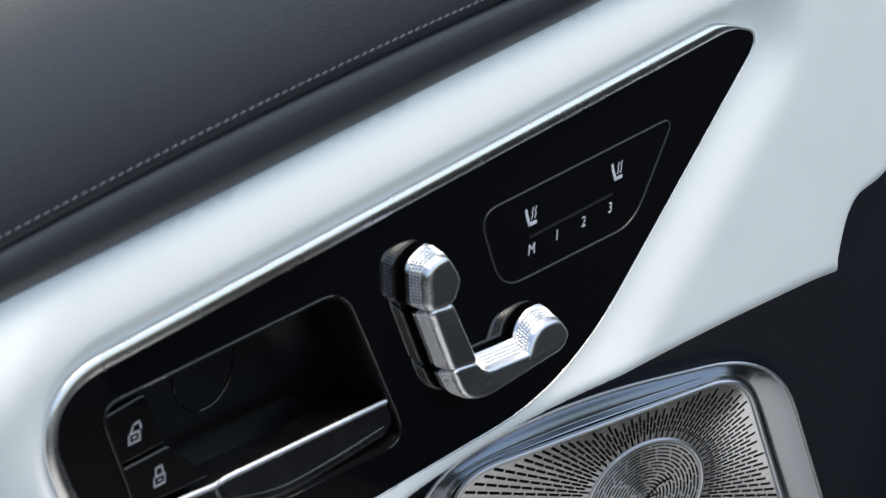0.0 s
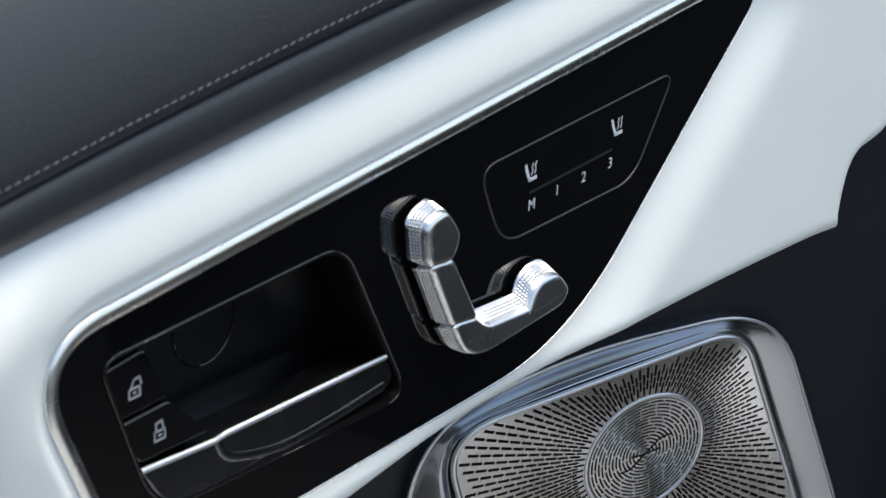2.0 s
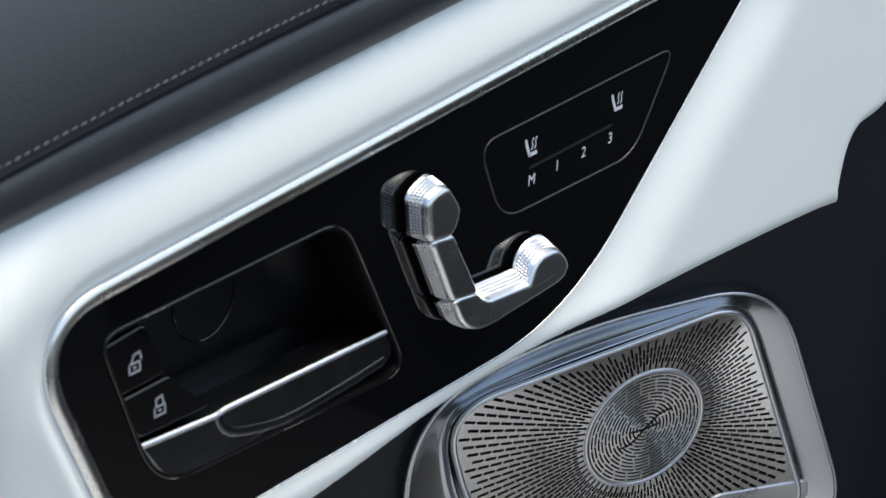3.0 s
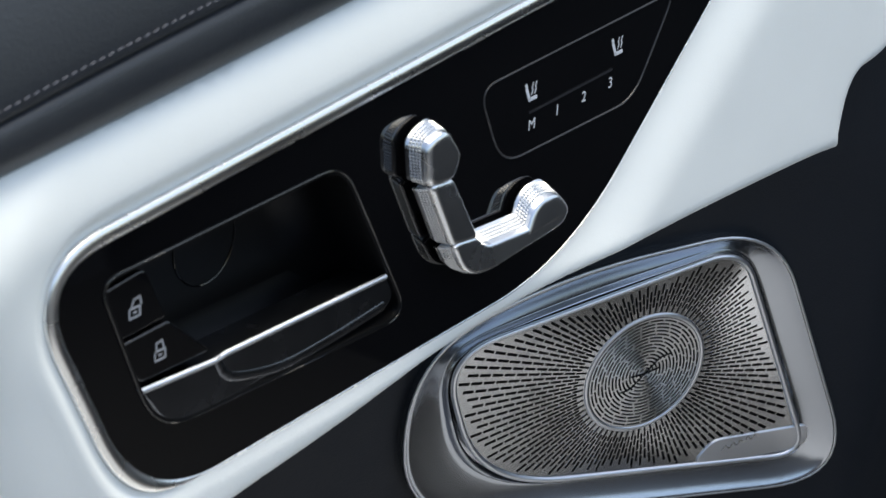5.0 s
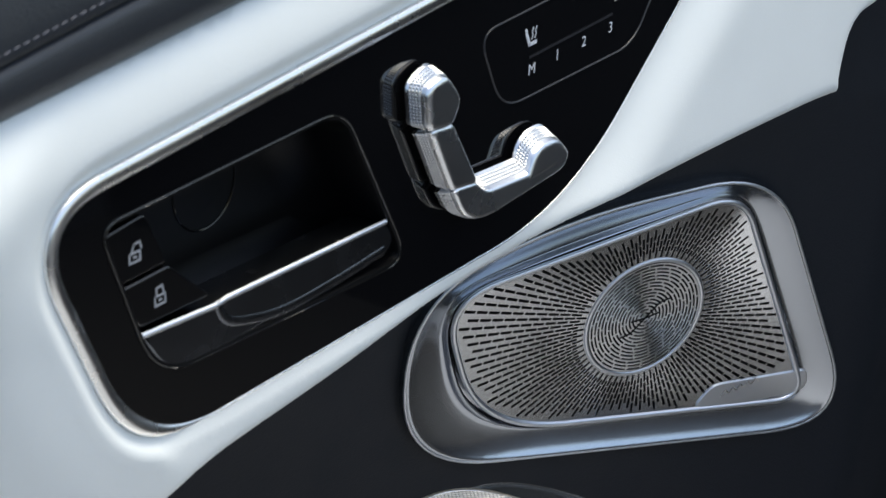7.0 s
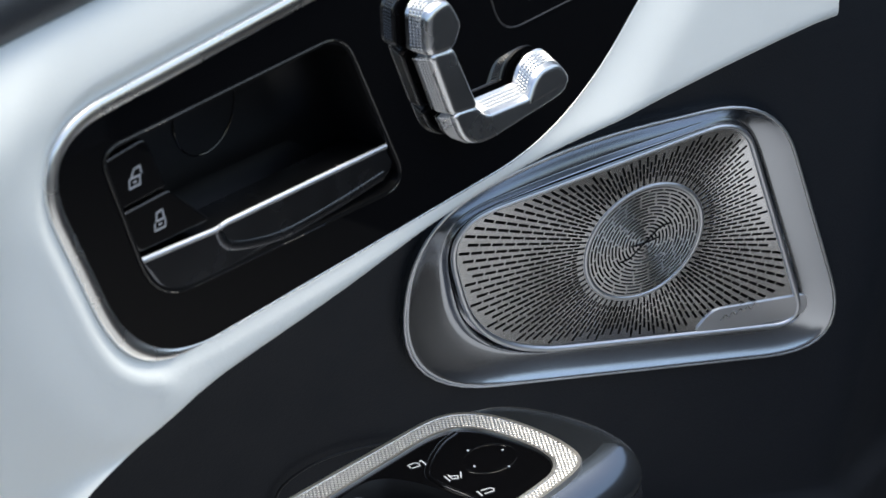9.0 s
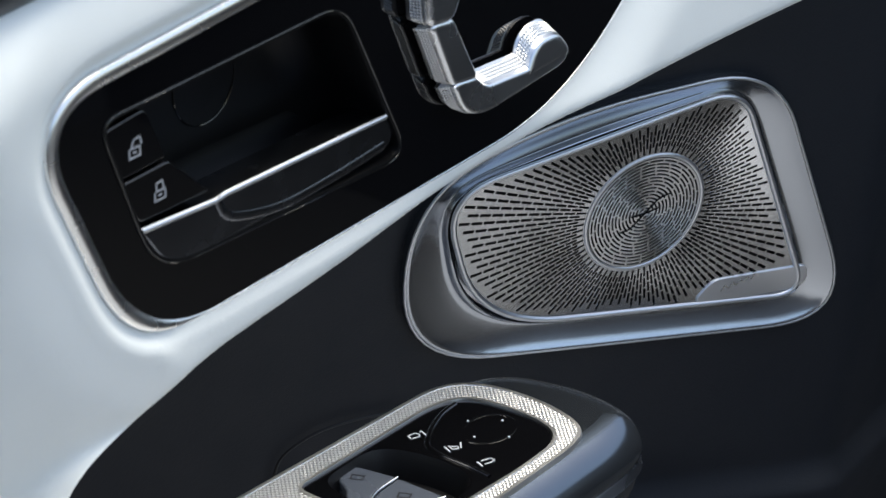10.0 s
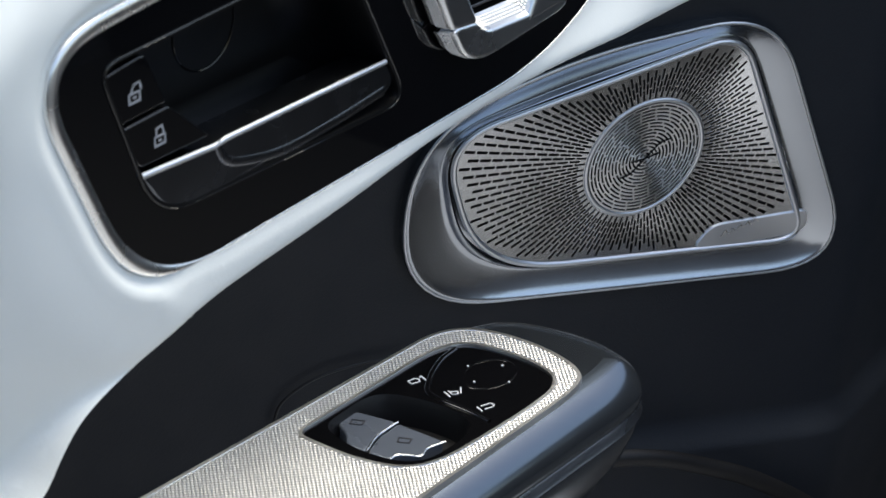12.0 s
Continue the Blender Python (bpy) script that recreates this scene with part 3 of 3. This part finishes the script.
for i in range(RAYS):
    a = 2 * math.pi * i / RAYS
    ray, side = Vector((math.cos(a), math.sin(a))), Vector((-math.sin(a), math.cos(a)))
    end = reach(a)
    gaps, r = [], DISC + 0.0012 + (0.0 if i % 2 else (SLOT + BRIDGE) / 2)
    while r + SLOT < end - 0.002:
        x, y = ray * (r + SLOT / 2)
        if not (x > bx0 - 0.002 and y < by0 + 0.007 + (x - bx0) * 0.08):
            gaps.append((r, r + SLOT))
        r += SLOT + BRIDGE

    def face(points):
        bm.faces.new([bm.verts.new(dish(p.x, p.y, h)) for p, h in points])

    def edge(r, way):
        return ray * r + side * half_width(r) * way

    last = DISC - 0.001
    for g0, g1 in gaps + [(end, end)]:
        face([(edge(last, -1), 0), (edge(g0, -1), 0), (edge(g0, 1), 0), (edge(last, 1), 0)])
        if g1 > g0:
            for w in (-1, 1):
                face([(edge(g0, w), 0), (edge(g1, w), 0), (edge(g1, w), -0.0006), (edge(g0, w), -0.0006)])
            for g in (g0, g1):
                face([(edge(g, -1), 0), (edge(g, 1), 0), (edge(g, 1), -0.0006), (edge(g, -1), -0.0006)])
        last = g1
    for turn in (-1, 1):
        b = a + turn * math.pi / RAYS
        out = Vector((math.cos(b), math.sin(b)))
        for k in range(12):
            r0, r1 = [(DISC - 0.001) * (1 - q / 12) + end * q / 12 for q in (k, k + 1)]
            e0, e1 = [(DISC - 0.001) * (1 - q / 12) + reach(b % (2 * math.pi)) * q / 12 for q in (k, k + 1)]
            face([(edge(r0, turn), 0), (edge(r1, turn), 0), (out * e1, 0), (out * e0, 0)])
part("grille_rim", sweep([dish(p.x, p.y) for p in along_loop(grille_loop, 200)], [(0.0016 * c, 0.0016 * s) for c, s in arc(1, 180, 0, 6)]), SATIN, speaker, "bright inner ring")
part("grille", bm, GRILLE, speaker, smooth=0)
bm = bmesh.new()
TURNS = 15
for k in range(TURNS):
    r0 = 0.0022 + k * (DISC - 0.0040) / TURNS
    r1, r2 = r0 + 0.00105, r0 + (DISC - 0.0040) / TURNS
    n = max(5, round(2 * math.pi * r0 / 0.0085))
    start = random.random() * 6.28

    def ringface(q0, q1, a0, a1, h=0.0, m=1):
        for s in range(m):
            b0, b1 = a0 + (a1 - a0) * s / m, a0 + (a1 - a0) * (s + 1) / m
            bm.faces.new([bm.verts.new((q * math.cos(b), q * math.sin(b), 0.0006)) for q, b in ((q0, b0), (q1, b0), (q1, b1), (q0, b1))])

    def wall(q, a0, a1, m):
        for s in range(m):
            b0, b1 = a0 + (a1 - a0) * s / m, a0 + (a1 - a0) * (s + 1) / m
            bm.faces.new([bm.verts.new((q * math.cos(b), q * math.sin(b), h)) for b, h in ((b0, 0.0006), (b1, 0.0006), (b1, 0.0), (b0, 0.0))])

    ringface(r1, r2, 0, 2 * math.pi, m=72)
    for j in range(n):
        a0 = start + 2 * math.pi * j / n
        a1 = a0 + 0.0011 / r0
        ringface(r0, r1, a0, a1)
        wall(r0, a1, a0 + 2 * math.pi / n, 6)
        wall(r1, a1, a0 + 2 * math.pi / n, 6)
ringface(0.0, 0.0022, 0, 2 * math.pi, m=24)
tagged(part("centre_disc", bm, SPUN, speaker, "spun disc with ring slots", smooth=0), kind="stuff").location = dish(0.0, 0.0)
part("disc_rim", sweep([Vector(p) for p in arc(DISC - 0.0004, 0, 356, 89)], [(0.0013 * c, 0.0009 * s) for c, s in arc(1, 180, 0, 6)]), SATIN, speaker).location = dish(0.0, 0.0)
curve = [(-0.013, -0.0085), (-0.008, -0.0075), (-0.004, -0.004), (0.004, 0.004), (0.008, 0.0075), (0.013, 0.0085)]
# the slit is a raised black strip on the disc
swirl = strokes([[tuple(p) for p in blend(curve, 20)], [tuple(p) for p in blend([(-0.0075, -0.0005), (0, 0), (0.0075, 0.0015)], 8)]], 0.0009, 0.0010)
part("swirl", swirl, VOID, speaker, "dark curved slit", 0).location = dish(0.0, 0.0)
badge = rounded([(bx0, by0 + 0.001, 0.004), (bx0 + 0.010, by0 + 0.012, 0.006), (bx1 + 0.002, by1 + 0.003, 0.004), (bx1 + 0.004, by1 - 0.011, 0.012), (bx0 + 0.012, by0 - 0.004, 0.01)])
bm = prism(along_loop(badge, 60), -0.001, 0.0009, 0.0006)
for v in bm.verts:
    v.co = dish(*v.co)
badge_part = part("badge", bm, SATIN, speaker, "plain metal maker's badge")

mark = [(bx0 + 0.016 + 0.0022 * i, by0 + 0.0052 + 0.0011 * i * 0.3 + (0.0012 if i % 2 else -0.0012)) for i in range(11)]
bm = strokes([[tuple(p) for p in blend(mark, 50)]], 0.0008, 0.0013)
for v in bm.verts:
    v.co = dish(*v.co)
part("badge_mark", bm, CHROME, badge_part, "wavy embossed line", 0)

# ---- armrest ----
armrest = thing("armrest", ARM, "black lacquered armrest with knurled metal switch plate", "armrest")
arm_loop = along_loop(rounded([(0.03, -0.0165, 0.03), (0.080, -0.0205, 0.016), (0.103, -0.034, 0.018), (0.1120, -0.062, 0.02), (0.1110, -0.090, 0.024), (0.0995, -0.1095, 0.028), (-0.45, -0.1130, 0.02), (-0.45, 0.005, 0.02)], 10), 260)
body = [(0.060, -0.085), (0.034, -0.075), (0.018, -0.060), (0.008, -0.044), (0.003, -0.032), (0.0015, -0.0245), (0.0018, -0.0240), (0.0018, -0.0190), (0.0010, -0.0185), (0.0004, -0.0150), (0.0010, -0.0115), (0.0026, -0.0080), (0.0050, -0.0048), (0.0085, -0.0020), (0.0125, -0.0006), (0.0165, -0.0001)]
bm = bmesh.new()
rings(bm, [[(p.x, p.y, h) for p in inset(arm_loop, d)] for d, h in body], cap=False)
part("armrest_body", bm, BODY, armrest, smooth=50)
part("chrome_strip", sweep(arm_loop, [(0.0020, -0.0242), (0.0006, -0.0242), (0.0002, -0.0236), (0.0006, -0.0228), (0.0010, -0.0195), (0.0014, -0.0188), (0.0020, -0.0188)]), STRIP, armrest, "smoked chrome strip")
plate_loop = rounded([(0.0685, -0.0258, 0.014), (0.0812, -0.0400, 0.016), (0.0832, -0.0670, 0.018), (0.0770, -0.0910, 0.014), (0.0645, -0.0975, 0.014), (-0.43, -0.1040, 0.01), (-0.43, 0.0, 0.01)], 8)
inset_loop = rounded([(-0.0290, -0.0326, 0.006), (0.0555, -0.0345, 0.012), (0.0690, -0.0420, 0.014), (0.0712, -0.0720, 0.014), (0.0640, -0.0900, 0.014), (0.0350, -0.0912, 0.010), (-0.0200, -0.0880, 0.022), (-0.0300, -0.0650, 0.016)], 7)
plate = part("switch_plate", sheet(plate_loop, [inset_loop], 0.0008), PLATEBASE, armrest, "knurled pale metal plate", 0)
bm = bmesh.new()
spots = [Vector((-0.22 + 0.00105 * i + 0.00125 * j, 0.02 - 0.00105 * i + 0.00125 * j)) for i in range(-150, 320) for j in range(-160, 240)]
spots = [p for p in spots if -0.18 < p.x < 0.1 and -0.11 < p.y < 0.0]
clear = inside(spots, inset(plate_loop, 0.0010)) & ~inside(spots, inset(inset_loop, -0.0012))
for p in [p for p, k in zip(spots, clear) if k]:
    low, high = [[bm.verts.new((p.x + f * (u * 0.00048 + v * 0.00044), p.y + f * (v * 0.00044 - u * 0.00048), h)) for u, v in ((-1, -1), (1, -1), (1, 1), (-1, 1))] for f, h in ((1.0, 0.0007), (0.80, 0.00096))]
    tip = bm.verts.new((p.x, p.y, 0.00114))
    for m in range(4):
        bm.faces.new((low[m], low[(m + 1) % 4], high[(m + 1) % 4], high[m]))
        bm.faces.new((high[m], high[(m + 1) % 4], tip))
tagged(part("knurling", bm, PLATE, plate, "fine raised knurling", 0), kind="stuff")
part("plate_edge", sweep(plate_loop, [(0.0016, 0.0008), (0.0014, 0.0011), (-0.0002, 0.0011), (-0.0008, -0.001)]), PLATE, armrest)
part("inset_edge", sweep(inset_loop, [(-0.0014, 0.0008), (-0.0012, 0.0011), (0.0002, 0.0011), (0.0008, -0.003)]), PLATE, armrest)
part("armrest_top", sheet(inset(arm_loop, 0.0165), [inset(inset_loop, -0.0005)], -0.0001), BODY, armrest, smooth=0)
well_loop = rounded([(-0.0180, -0.0362, 0.008), (0.0150, -0.0352, 0.012), (0.0225, -0.0560, 0.02), (0.0215, -0.0780, 0.010), (0.0110, -0.0850, 0.012), (-0.0180, -0.0838, 0.012), (-0.0245, -0.0600, 0.02)], 7)
keys = part("switch_fascia", sheet(inset(inset_loop, 0.0008), [well_loop], 0.0002), GLOSS, armrest, "gloss black switch fascia", 0)
bm = bmesh.new()
rings(bm, [[(p.x, p.y, h) for p in inset(well_loop, d)] for d, h in ((0, 0.0002), (0.001, -0.003), (0.002, -0.012))])
part("switch_well", bm, SOFTBLACK, armrest)
for corners in ([(-0.0082, -0.0353, 0.004), (0.0030, -0.0350, 0.004), (0.0062, -0.0535, 0.002), (-0.0080, -0.0540, 0.003), (-0.0183, -0.0575, 0.002), (-0.0195, -0.0490, 0.005), (-0.0125, -0.0440, 0.005)], [(0.0058, -0.0547, 0.002), (0.0058, -0.0776, 0.003), (-0.0040, -0.0750, 0.003), (-0.0093, -0.0770, 0.004), (-0.0128, -0.0690, 0.005), (-0.0178, -0.0687, 0.003), (-0.0183, -0.0587, 0.002), (-0.0080, -0.0552, 0.003)]):
    part("window_key", prism(rounded(corners), -0.011, -0.003, 0.001), SMOKE, armrest, "smoke grey window switch")
key_gap = [(0.0060, -0.0541), (-0.0010, -0.0540), (-0.0080, -0.0546), (-0.0184, -0.0581)]
key_front = [(0.0056, -0.0776), (-0.0026, -0.0752), (-0.0085, -0.0768), (-0.0108, -0.0728), (-0.0135, -0.0690), (-0.0177, -0.0687)]
for line, label in ((key_gap, "bright curved edge between the window switches"), (key_front, "bright front edge of the window switch")):
    part("key_edge", sweep([(p.x, p.y, -0.0030) for p in blend(line, 24)], [(0.0005 * c, 0.0005 * s) for c, s in arc(1, 180, 0, 5)], closed=False), CHROME, armrest, label)
for x, y in [(-0.0020, -0.0415), (-0.0018, -0.0643)]:
    part("window_symbol", strokes([[(x - 0.004, y + 0.001), (x - 0.001, y + 0.0025), (x + 0.001, y - 0.002), (x - 0.002, y - 0.003), (x - 0.004, y + 0.001)]], 0.0006, -0.0028), DIM, armrest, "dark printed window symbol", 0)
ridges = blend([(0.0612, -0.0400), (0.0500, -0.0412), (0.0343, -0.0474), (0.0262, -0.0552), (0.0247, -0.0754), (0.0235, -0.0850)], 40)
part("fascia_ridge", sweep([(p.x, p.y, 0.0002) for p in ridges], [(0.0012 * c, 0.0007 * s) for c, s in arc(1, 180, 0, 6)], closed=False), GLOSS, armrest, "gloss black ridge between the switches")
part("touch_ring", sweep([Vector((0.0528 + 0.0125 * math.cos(a), -0.0628 + 0.0095 * math.sin(a))) for a in (2 * math.pi * k / 60 for k in range(60))], [(0.0006 * c, 0.0001 * s + 0.0002) for c, s in arc(1, 180, 0, 4)]), GLOSS, armrest, "raised gloss black oval")
for x, y in [(0.0528, -0.0527), (0.0614, -0.0632), (0.0443, -0.0622), (0.0525, -0.0730)]:
    part("marker_dot", prism([Vector((x + p, y + r)) for p, r in arc(0.0005, 0, 315, 7)], 0.0002, 0.0005, 0.00005, seg=1), PRINT, armrest, "white printed dot", 0)
marks = ([[(-3, 1), (-3, -1.5), (0.5, -1.5), (1.2, 0.2), (0, 1.4), (-3, 1)], [(3, -1.8), (3, 1.8), (2.2, 1.2)]],
         [[(-3, 1.8), (-3, -1.8)], [(-1.4, 1.8), (-1.4, -1), (0.6, -1.8), (1.4, 0), (-1.2, 1)], [(1.8, -1.6), (3.6, 1.6)]],
         [[(-3, 1.6), (-3, -1.6)], [(-1.2, 1.6), (2.2, 1.6), (3.2, 0.4), (2.2, -1.0), (-1.2, -1.0)]])
for (x, y), mark in zip([(0.0315, -0.0435), (0.0330, -0.0610), (0.0316, -0.0778)], marks):
    part("key_symbol", strokes([[(x + 0.0010 * u + 0.0004 * v, y + 0.0010 * v - 0.0004 * u) for u, v in line] for line in mark], 0.0006, 0.0005), PRINT, keys, "white printed switch symbol", 0)

# ---- plain shell that closes the car round the view; unseen, added to steer light ----
def slab(name, x0, x1, y0, y1, z0, z1, label, mat=DARKSHELL):
    bm = bmesh.new()
    bmesh.ops.create_cube(bm, size=1, matrix=Matrix.LocRotScale(((x0 + x1) / 2, (y0 + y1) / 2, (z0 + z1) / 2), None, (x1 - x0, y1 - y0, z1 - z0)))
    me = bpy.data.meshes.new(name)
    bm.to_mesh(me)
    bm.free()
    me.materials.append(mat)
    return tagged(new(name, me), label, name.split("_")[0], kind="structure")


# pale floor, added to brighten what the loudspeaker's metal reflects
slab("floor", -2.2, 0.315, -0.97, 0.3, 0.20, 0.25, "unseen pale floor added to brighten reflections", PALE)
# dark floor, added to keep reflections in gloss black and bezel dark
slab("footwell_floor", 0.315, 0.80, -0.97, 0.3, 0.20, 0.25, "unseen dark floor added to darken reflections")
slab("wall_door", -0.62, 0.75, 0.24, 0.28, 0.25, 0.99, "dark plain outer skin of the door")
# front wall, added out of view to darken reflections and cut the sky
slab("wall_front", 0.75, 0.80, -0.92, 0.3, 0.25, 0.90, "unseen dark front wall added to darken reflections")
# rear wall, added out of view to hold sky light off the door's left
slab("wall_rear", -0.67, -0.62, -0.92, 0.16, 0.25, 0.94, "unseen dark rear wall added to block sky light")
# side wall behind the camera, added to limit sky and tone the bezel's reflections
slab("wall_side", -2.2, 0.80, -0.97, -0.92, 0.25, 0.70, "unseen grey side wall added for reflections", GREY)
